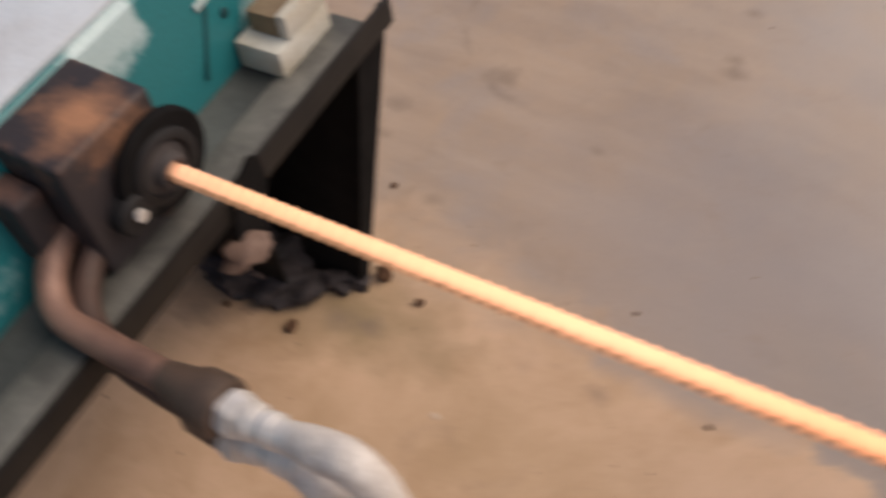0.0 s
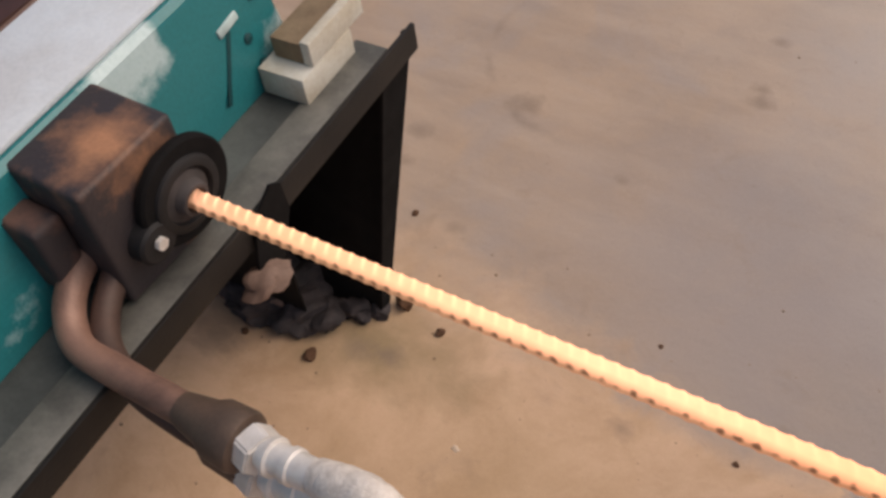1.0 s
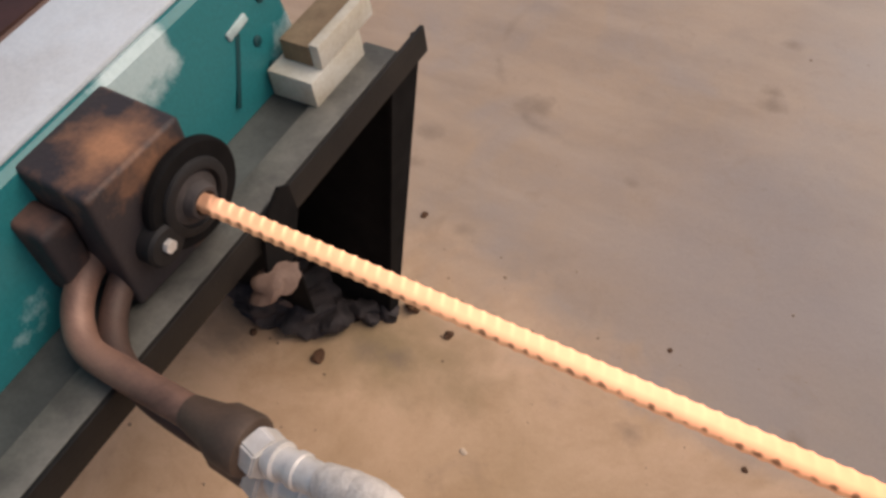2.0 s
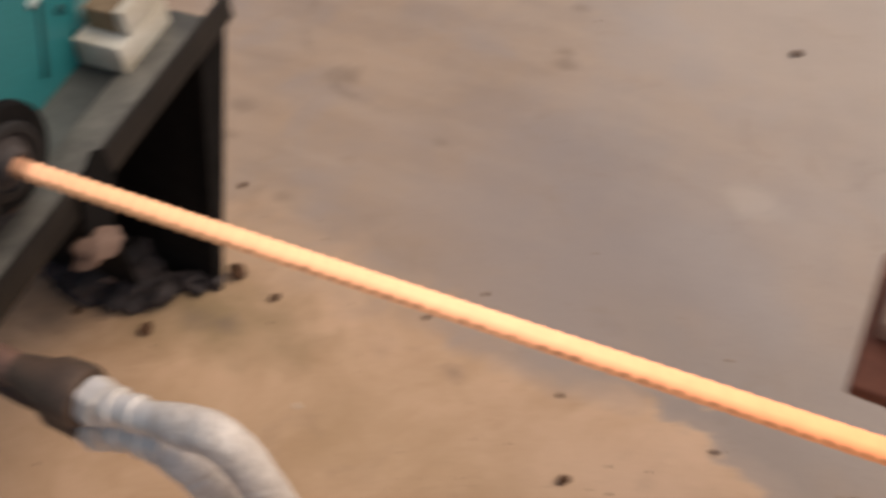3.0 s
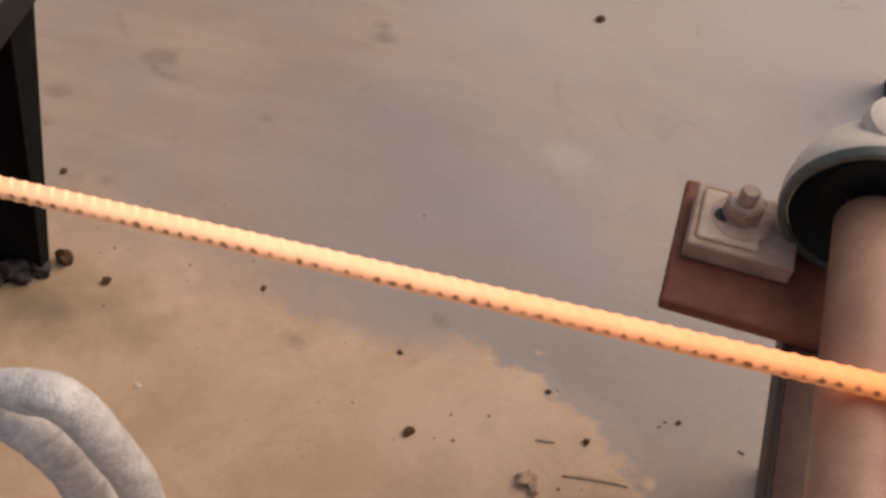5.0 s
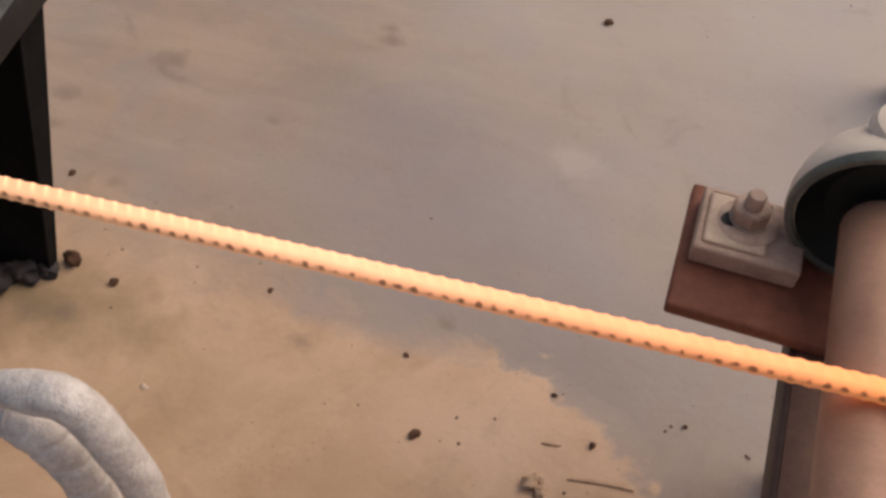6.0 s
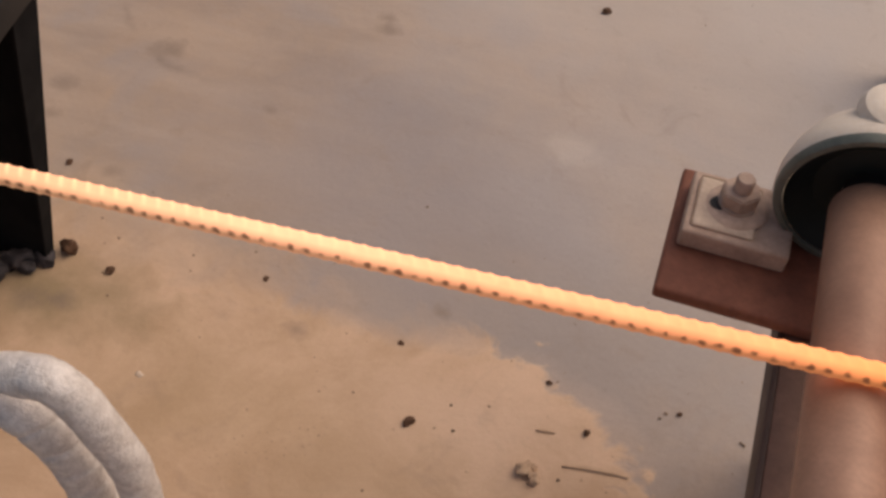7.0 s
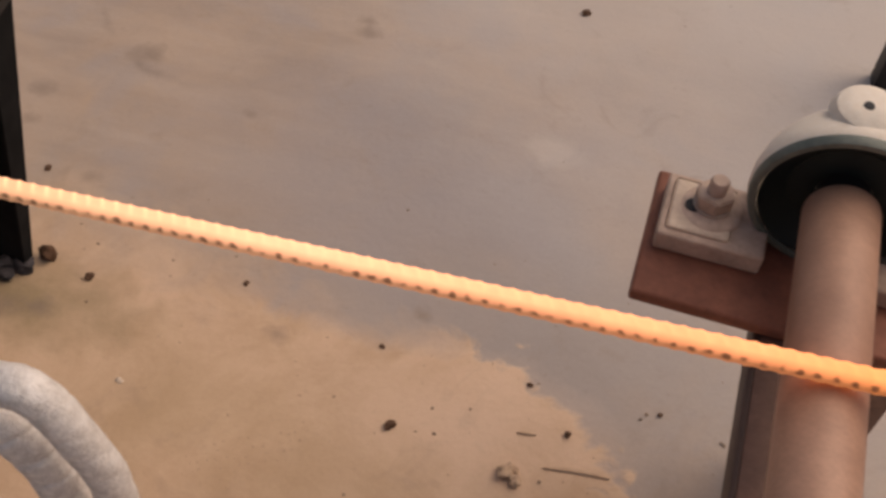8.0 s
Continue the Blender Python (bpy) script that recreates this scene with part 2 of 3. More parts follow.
    # oil-soaked sand by the slag heap, brown scuffs, rust specks
    base = mix(blob(-0.03, 0.115, 0.13, 0.055, 0.8, 0.6, 16.0, 0.75), base, (0.27, 0.200, 0.110))
    # dried oil spots and a long scuff mark
    for sx, sy, sr, amount in ((-0.068, 0.645, 0.020, 0.55), (0.272, 0.850, 0.011, 0.5), (0.283, 0.819, 0.013, 0.5), (-0.235, 0.012, 0.024, 0.5), (0.012, 0.106, 0.014, 0.6), (-0.034, 0.098, 0.016, 0.5),
                               (0.352, 0.158, 0.011, 0.4), (0.544, 0.251, 0.009, 0.5), (0.258, 0.978, 0.011, 0.45), (-0.200, 0.515, 0.014, 0.45), (0.155, 0.559, 0.008, 0.4), (-0.187, 0.442, 0.010, 0.4), (-0.032, 0.355, 0.010, 0.35)):
        base = mix(blob(sx, sy, sr * 1.3, sr, 0.7, 0.6, 45.0, amount), base, (0.215, 0.160, 0.125))
    ring = math_node("SQRT", math_node("ADD", math_node("POWER", math_node("SUBTRACT", px, 0.02), 2.0), math_node("POWER", math_node("SUBTRACT", py, 0.83), 2.0)), 0.0)
    ring = math_node("ABSOLUTE", math_node("SUBTRACT", ring, math_node("ADD", 0.235, math_node("MULTIPLY", math_node("SUBTRACT", noise_tex(7.0, 5), 0.5), 0.05))), 0.0)
    scuff = math_node("MULTIPLY", ramp(ring, 0.012, 0.002, 0.0, 0.4), ramp(noise_tex(11.0, 5), 0.42, 0.62))
    scuff = math_node("MULTIPLY", scuff, ramp(math_node("ADD", px, py), 0.75, 0.55))
    base = mix(scuff, base, (0.23, 0.175, 0.14))
    base = mix(ramp(noise_tex(9.0, 6, 0.65, 1.2), 0.57, 0.76, 0, 0.3), base, (0.29, 0.205, 0.145))
    base = mix(ramp(noise_tex(60, 4, 0.7), 0.62, 0.76, 0, 0.22), base, (0.2, 0.15, 0.115))
    base = mix(0.08, base, noise_tex(300, 3), "OVERLAY")
    l.new(base, b.inputs["Base Color"])
    bp = n.new("ShaderNodeBump")
    bp.inputs["Strength"].default_value, bp.inputs["Distance"].default_value = 0.2, 0.004
    h = math_node("ADD", noise_tex(90, 6, 0.7), math_node("MULTIPLY", noise_tex(12, 4), 2.0))
    h = math_node("ADD", h, math_node("MULTIPLY", sand, 1.6))
    l.new(h, bp.inputs["Height"])
    l.new(bp.outputs[0], b.inputs["Normal"])
    return m


CONCRETE = concrete()


def hot_bar():
    """Bar glowing from pale orange by the heater to deeper orange at the roller; rib and underside shading is put into
    the glow, with dark spots.
    """
    m = bpy.data.materials.new("glowing_rebar")
    m.use_nodes = True
    n, l = m.node_tree.nodes, m.node_tree.links
    b = n["Principled BSDF"]
    b.inputs["Base Color"].default_value, b.inputs["Roughness"].default_value = (0.24, 0.10, 0.05, 1), 0.8
    co = n.new("ShaderNodeTexCoord")
    sep = n.new("ShaderNodeSeparateXYZ")
    l.new(co.outputs["Object"], sep.inputs[0])

    def mth(op, a, c=0.0):
        x = n.new("ShaderNodeMath")
        x.operation = op
        for s, v in enumerate((a, c)):
            if isinstance(v, float):
                x.inputs[s].default_value = v
            else:
                l.new(v, x.inputs[s])
        return x.outputs[0]

    def rng(v, a, z, lo, hi):
        r = n.new("ShaderNodeMapRange")
        r.inputs[1].default_value, r.inputs[2].default_value, r.inputs[3].default_value, r.inputs[4].default_value = a, z, lo, hi
        l.new(v, r.inputs[0])
        return r.outputs[0]

    ramp = n.new("ShaderNodeValToRGB")
    el = ramp.color_ramp.elements
    el[0].position, el[0].color = 0.0, (1.0, 0.52, 0.33, 1)
    el[1].position, el[1].color = 1.0, (1.0, 0.295, 0.065, 1)
    for q, c in ((0.12, (1.0, 0.545, 0.310, 1)), (0.5, (1.0, 0.490, 0.280, 1)), (0.84, (1.0, 0.365, 0.155, 1))):
        el.new(q).color = c
    l.new(rng(sep.outputs[0], -0.02, 1.02, 0.0, 1.0), ramp.inputs[0])
    l.new(ramp.outputs[0], b.inputs["Emission Color"])
    noise_n = n.new("ShaderNodeTexNoise")
    noise_n.inputs["Scale"].default_value, noise_n.inputs["Detail"].default_value = 70, 3
    l.new(co.outputs["Object"], noise_n.inputs["Vector"])
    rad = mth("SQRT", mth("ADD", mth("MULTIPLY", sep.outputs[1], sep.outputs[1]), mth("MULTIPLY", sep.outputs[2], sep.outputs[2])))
    # rib shading painted into the emission: grooves dimmed, most by the heater
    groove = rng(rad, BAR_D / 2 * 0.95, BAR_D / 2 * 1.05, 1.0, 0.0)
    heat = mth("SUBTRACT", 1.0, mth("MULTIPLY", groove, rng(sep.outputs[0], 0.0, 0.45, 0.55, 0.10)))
    heat = mth("MULTIPLY", heat, rng(noise_n.outputs[0], 0.3, 0.7, 0.94, 1.05))
    # the stretch that had stopped in the outlet sleeve is cooler
    heat = mth("MULTIPLY", heat, rng(sep.outputs[0], 0.016, 0.026, 0.30, 1.0))
    # dark spots between the rib ends along one flank
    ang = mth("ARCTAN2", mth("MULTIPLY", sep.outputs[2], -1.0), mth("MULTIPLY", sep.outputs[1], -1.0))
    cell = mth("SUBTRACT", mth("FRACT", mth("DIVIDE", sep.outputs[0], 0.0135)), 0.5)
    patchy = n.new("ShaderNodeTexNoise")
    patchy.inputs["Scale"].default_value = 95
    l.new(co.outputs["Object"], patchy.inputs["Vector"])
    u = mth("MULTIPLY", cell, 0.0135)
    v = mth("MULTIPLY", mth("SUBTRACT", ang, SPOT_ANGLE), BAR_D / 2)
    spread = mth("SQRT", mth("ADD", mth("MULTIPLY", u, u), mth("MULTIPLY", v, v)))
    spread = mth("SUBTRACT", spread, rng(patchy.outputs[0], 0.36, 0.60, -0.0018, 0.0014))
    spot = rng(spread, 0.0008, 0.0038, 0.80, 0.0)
    # underside shading put into the glow: lower flank dimmer than the crown
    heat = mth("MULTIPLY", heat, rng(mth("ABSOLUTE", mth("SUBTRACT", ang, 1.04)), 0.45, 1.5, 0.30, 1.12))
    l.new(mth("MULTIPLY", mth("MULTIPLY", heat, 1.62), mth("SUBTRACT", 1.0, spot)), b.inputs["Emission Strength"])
    return m


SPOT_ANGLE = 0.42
GLOW = hot_bar()


# ---- builders ----
def mesh_of(name, bm, mat, smooth=True):
    me = bpy.data.meshes.new(name)
    bmesh.ops.recalc_face_normals(bm, faces=bm.faces)
    bm.to_mesh(me)
    bm.free()
    me.materials.append(mat)
    if smooth:
        for p in me.polygons:
            p.use_smooth = True
        me.set_sharp_from_angle(angle=radians(38))
    return me


def part(name, bm, mat, parent=None, label="", m=None):
    ob = new(name, mesh_of(name, bm, mat))
    if parent is not None:
        ob.parent = parent
    if m is not None:
        ob.matrix_local = m
    return tagged(ob, label)


def thing(name, label, category, m=None, group="", kind=""):
    ob = new(name)
    if m is not None:
        ob.matrix_world = m
    return tagged(ob, label, category, group, kind)


def box(x0, x1, y0, y1, z0, z1, bevel=0.003, seg=2, bm=None):
    own = bmesh.new()
    bmesh.ops.create_cube(own, size=1)
    for v in own.verts:
        v.co = Vector(((x0 + x1) / 2 + v.co.x * (x1 - x0), (y0 + y1) / 2 + v.co.y * (y1 - y0), (z0 + z1) / 2 + v.co.z * (z1 - z0)))
    if bevel:
        bmesh.ops.bevel(own, geom=own.edges[:], offset=bevel, segments=seg, affect="EDGES", profile=0.6)
    return join(bm, own)


def join(bm, own):
    if bm is None:
        return own
    me = bpy.data.meshes.new("tmp")
    own.to_mesh(me)
    own.free()
    bm.from_mesh(me)
    bpy.data.meshes.remove(me)
    return bm


def lathe(profile, n=48, axis="X", bm=None):
    """A turned solid from (along, radius) pairs; radius 0 closes an end."""
    own = bmesh.new()
    rings = []
    for a, r in profile:
        ring = []
        for i in range(n if r > 0 else 1):
            w = 2 * math.pi * i / n
            c = (a, r * math.cos(w), r * math.sin(w))
            if axis == "Y":
                c = (c[2], c[0], c[1])
            elif axis == "Z":
                c = (c[1], c[2], c[0])
            ring.append(own.verts.new(c))
        rings.append(ring)
    for p, q in zip(rings, rings[1:]):
        k = max(len(p), len(q))
        for i in range(k):
            vs = [p[i % len(p)], p[(i + 1) % len(p)], q[(i + 1) % len(q)], q[i % len(q)]]
            vs = list(dict.fromkeys(vs))
            if len(vs) > 2:
                own.faces.new(vs)
    return join(bm, own)


def spline(points, per=10):
    pts = [Vector(p) for p in points]
    pts = [pts[0] * 2 - pts[1]] + pts + [pts[-1] * 2 - pts[-2]]
    out = []
    for i in range(1, len(pts) - 2):
        a, b, c, d = pts[i - 1 : i + 3]
        for k in range(per):
            t = k / per
            out.append(0.5 * ((2 * b) + (c - a) * t + (2 * a - 5 * b + 4 * c - d) * t * t + (3 * b - a - 3 * c + d) * t**3))
    return out + [pts[-2]]


def sweep(points, radius, n=20, bm=None, wobble=0.0, crease=0.0, caps=True):
    """A tube along points; crease: depth of the oblique laps of a wrapped tube."""
    own = bmesh.new()
    pts = [Vector(p) for p in points]
    up = Vector((0, 0, 1))
    rings, run = [], 0.0
    for i, p in enumerate(pts):
        d = (pts[min(i + 1, len(pts) - 1)] - pts[max(i - 1, 0)]).normalized()
        if i:
            run += (p - pts[i - 1]).length
        side = d.cross(up)
        side = side.normalized() if side.length > 1e-3 else Vector((1, 0, 0))
        up = side.cross(d).normalized()
        ring = []
        for k in range(n):
            w = 2 * math.pi * k / n
            r = radius(run) if callable(radius) else radius
            r *= 1 + wobble * noise.noise(p * 40 + Vector((math.cos(w), math.sin(w), 0)) * 1.2)
            r -= crease * math.exp(-((((run + 0.007 * math.cos(w)) % 0.034) - 0.017) / 0.0022) ** 2)
            ring.append(own.verts.new(p + r * (math.cos(w) * side + math.sin(w) * up)))
        rings.append(ring)
    for p, q in zip(rings, rings[1:]):
        for k in range(n):
            own.faces.new((p[k], p[(k + 1) % n], q[(k + 1) % n], q[k]))
    if caps:
        own.faces.new(rings[0])
        own.faces.new(rings[-1][::-1])
    return join(bm, own)


def rock(size, seed, flat=0.6, sub=3):
    bm = bmesh.new()
    bmesh.ops.create_icosphere(bm, subdivisions=sub, radius=1)
    for v in bm.verts:
        k = 1 + 0.55 * noise.noise(v.co * 1.3 + Vector((seed * 7.1, 0, 0))) + 0.2 * noise.noise(v.co * 3.5 + Vector((0, seed * 3.3, 0)))
        v.co = Vector((v.co.x * size * k, v.co.y * size * k * 0.8, max(v.co.z, -0.5) * size * flat * k))
    low = min(v.co.z for v in bm.verts)
    for v in bm.verts:
        v.co.z -= low
    return bm


def hexa(across, height, bm=None):
    own = bmesh.new()
    bmesh.ops.create_cone(own, cap_ends=True, segments=6, radius1=across / 1.732, radius2=across / 1.732, depth=height)
    bmesh.ops.bevel(own, geom=own.edges[:], offset=across * 0.05, segments=2, affect="EDGES")
    return join(bm, own)


# ---- ground ----
def build_ground():
    bm = bmesh.new()
    bmesh.ops.create_grid(bm, x_segments=60, y_segments=60, size=3.0)
    for v in bm.verts:
        edge = max(abs(v.co.x), abs(v.co.y))
        v.co.z = 0.003 * noise.noise(v.co * 1.7) if edge < 2.9 else 0.0
        if edge > 2.95:
            v.co.x, v.co.y = v.co.x * 70, v.co.y * 70
    g = part("ground", bm, CONCRETE)
    tagged(g, "worn dusty concrete floor with a drift of tan sand", "floor", kind="structure")


build_ground()
# ---- rebar ----


def build_rebar():
    """A ribbed bar with crescent ribs and two lengthwise ribs, lying along its own x axis."""
    r, x0, x1, step, n = BAR_D / 2 * 0.95, -0.13, 1.42, 0.0026, 24
    bm = bmesh.new()
    rings = []
    k = int((x1 - x0) / step)
    for i in range(k + 1):
        x = x0 + (x1 - x0) * i / k
        ring = []
        for j in range(n):
            w = 2 * math.pi * j / n
            side = abs(math.cos(w))
            ph = x / 0.0135 + (0.0 if math.sin(w) > 0 else 0.5) + 0.45 * math.cos(w)
            rib = max(0.0, math.cos(2 * math.pi * ph)) ** 1.5 * (1 - side**8)
            rr = r * (1.0 + 0.105 * rib + 0.07 * side**24)
            ring.append(bm.verts.new((x, rr * math.cos(w), rr * math.sin(w))))
        rings.append(ring)
    for p, q in zip(rings, rings[1:]):
        for j in range(n):
            bm.faces.new((p[j], p[(j + 1) % n], q[(j + 1) % n], q[j]))
    bm.faces.new(rings[0])
    bm.faces.new(rings[-1])
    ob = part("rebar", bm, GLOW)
    tagged(ob, "glowing orange-hot ribbed steel bar feeding over a roller", "steel bar")
    ob.matrix_world = Matrix.Translation(bar_at(0)) @ bar_turn() @ Matrix.Rotation(radians(BAR_TWIST), 4, "X")


build_rebar()


# ---- machine stand ----
def stand_pose():
    return pose(TABLE_X, 0, 0, 0, 0, math.degrees(math.atan(TABLE_DX)))


def build_stand():
    t = thing("machine_stand", "low dark greasy steel machine stand with an angle-iron frame", "machine stand", stand_pose())
    z, ye = TABLE_Z, TABLE_END
    part("top_plate", box(-0.50, -0.052, -0.9, ye - 0.058, z - 0.012, z - 0.001, 0.002), STEEL_GREY, t, "greasy grey-green top plate")
    part("edge_strip", box(-0.0515, -0.0065, -0.9, ye - 0.052, z - 0.010, z + 0.002, 0.002), STEEL_EDGE, t, "lighter top flange of the front angle")
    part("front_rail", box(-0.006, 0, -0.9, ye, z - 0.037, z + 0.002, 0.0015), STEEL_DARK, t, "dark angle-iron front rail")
    part("back_strip", box(-0.50, -0.452, -0.9, ye - 0.059, z - 0.0005, z + 0.004, 0.0015), STEEL_BEAM, t, "brown primed strip along the back")
    part("end_rail", box(-0.50, -0.0135, ye - 0.0605, ye - 0.0585, z - 0.045, z - 0.0125, 0.0015), STEEL_DARK, t)

    def raked(top, foot, w=0.045, th=0.006, wide=0.066, side=None):
        bm = bmesh.new()
        side = side or w
        for (xa, xb, ya, yb) in ((-side, 0, -th, 0), (-th, 0, -wide, -th - 0.0005)):
            low = [bm.verts.new((foot[0] + x, foot[1] + max(y, -0.022), 0.0)) for x, y in ((xa, ya), (xb, ya), (xb, yb), (xa, yb))]
            high = [bm.verts.new((top[0] + x, top[1] + y, z - 0.0125)) for x, y in ((xa, ya), (xb, ya), (xb, yb), (xa, yb))]
            bm.faces.new(low[::-1])
            bm.faces.new(high)
            for i in range(4):
                bm.faces.new((low[i], low[(i + 1) % 4], high[(i + 1) % 4], high[i]))
        return bm

    for top, foot in (((-0.0065, ye - 0.0008), (LEG_FOOT[0], LEG_FOOT[1] + 0.004)), ((-0.45, ye - 0.067), (-0.45, LEG_FOOT[1])), ((-0.007, -0.84), (-0.03, -0.7)), ((-0.45, -0.84), (-0.45, -0.7))):
        part("leg", raked(top, foot, side=0.012 if top[1] > 0 > top[0] > -0.1 else None), SOOT_SHADE, t)
    # added closed box of black sheets: paints the shade under the far end
    def sheet(quad, th, axis):
        bm = bmesh.new()
        off = Vector((th, 0, 0)) if axis == "X" else Vector((0, th, 0))
        a = [bm.verts.new(p) for p in quad]
        b = [bm.verts.new(Vector(p) - off) for p in quad]
        bm.faces.new(a)
        bm.faces.new(b[::-1])
        for i in range(4):
            bm.faces.new((a[i], a[(i + 1) % 4], b[(i + 1) % 4], b[i]))
        return bm

    zt = z - 0.0125
    part("back_sheet", sheet([(-0.34, 0.105, 0), (-0.34, LEG_FOOT[1], 0), (-0.34, ye - 0.067, zt), (-0.34, 0.045, zt)], 0.003, "X"), SOOT_SHADE, t, "black sheet deepening the shade under the stand")
    part("end_sheet", sheet([(LEG_FOOT[0] - 0.007, LEG_FOOT[1] - 0.012, 0), (-0.337, LEG_FOOT[1] - 0.012, 0), (-0.337, ye - 0.062, zt - 0.033), (-0.0135, ye - 0.062, zt - 0.033)], 0.003, "Y"), SOOT_SHADE, t)
    part("side_sheet", sheet([(-0.135, 0.105, 0), (-0.337, 0.105, 0), (-0.337, 0.045, zt), (-0.064, 0.045, zt)], -0.003, "Y"), SOOT_SHADE, t)


build_stand()


def build_far_base():
    # made-up box that fills the dark corner behind the stand
    t = thing("far_dark_box", "plain dark maroon box added beyond the machine stand", "cabinet", pose(-0.73, 0, 0))
    part("carcass", box(-0.50, 0, -0.8, 0.6, 0.0, 0.285, 0.004), MAROON, t)
    part("lid", box(-0.51, 0.010, -0.81, 0.61, 0.2855, 0.300, 0.003), MAROON, t)


build_far_base()


def build_housing():
    """Teal machine body behind the heater head, with its white top board."""
    t = thing("machine_housing", "dusty teal-painted machine housing with a white board on top", "machine housing", stand_pose())
    z = TABLE_Z
    prof = [(-0.104, z), (-0.106, z + 0.05), (-0.126, z + 0.156), (-0.134, z + 0.163), (-0.26, z + 0.163), (-0.265, z + 0.155), (-0.265, z)]
    bm = bmesh.new()
    rings = [[bm.verts.new((x, y, zz)) for x, zz in prof] for y in (-0.75, HOUSING_END)]
    for i in range(len(prof)):
        j = (i + 1) % len(prof)
        bm.faces.new((rings[0][i], rings[0][j], rings[1][j], rings[1][i]))
    bm.faces.new(rings[0])
    bm.faces.new(rings[1][::-1])
    bmesh.ops.bevel(bm, geom=[e for e in bm.edges if abs(e.verts[0].co.y - e.verts[1].co.y) < 1e-6], offset=0.004, segments=2, affect="EDGES")
    part("casing", bm, TEAL, t, "glossy teal enamel casing with pale dust")
    part("white_board", box(-0.262, -0.137, -0.78, 0.115, z + 0.1635, z + 0.171, 0.003), WHITE, t, "chalky white insulation board")
    # seam strip, bolts and paint chip on the sloping face
    slope = math.atan2(0.106, 0.020)

    def on_face(y, s):
        return Matrix.Translation((-0.106 - 0.020 * s, y, z + 0.05 + 0.106 * s)) @ Matrix.Rotation(slope, 4, "Y")

    part("seam", box(-0.048, 0.034, -0.003, 0.003, -0.001, 0.0016, 0.001), GREASE, t, "dark seam in the casing", on_face(0.093, 0.05) @ Matrix.Rotation(radians(-32), 4, "Z"))
    for y, s in ((0.139, 0.20), (0.145, -0.16), (0.168, 0.55)):
        part("bolt", lathe([(-0.001, 0), (-0.001, 0.0065), (0.002, 0.0062), (0.003, 0.004), (0.003, 0)], 16, "Z"), GREASE, t, "", on_face(y, s))
    part("name_plate", box(-0.0055, 0.0055, -0.018, 0.018, -0.001, 0.003, 0.0025, 3), PLATE_WHITE, t, "small pale plate", on_face(0.121, 0.49) @ Matrix.Rotation(radians(7), 4, "Z"))


build_housing()


def build_blocks():
    m = stand_pose()
    x0, y0, z = -0.101, 0.131, TABLE_Z + 0.001
    b = part("insulation_block", box(x0, x0 + 0.062, y0, y0 + 0.10, z, z + 0.037, 0.002), CREAM)
    b.matrix_world = m
    tagged(b, "chalky white refractory block on the stand", "block")
    # upper cream block: its shade is in the brown colour
    b = part("shaded_block", box(x0 + 0.008, x0 + 0.0485, y0 + 0.024, y0 + 0.125, z + 0.0375, z + 0.066, 0.002), BLOCK_SHADE)
    b.matrix_world = m
    tagged(b, "upper block coloured brown for its shaded front, on a white block", "block")
    # separate cream slab added as that block's sunlit side
    b = part("sunlit_slab", box(x0 + 0.049, x0 + 0.062, y0 + 0.024, y0 + 0.130, z + 0.0375, z + 0.070, 0.002), CREAM)
    b.matrix_world = m
    tagged(b, "cream slab standing in for the sunlit right side of the upper block", "block")


build_blocks()


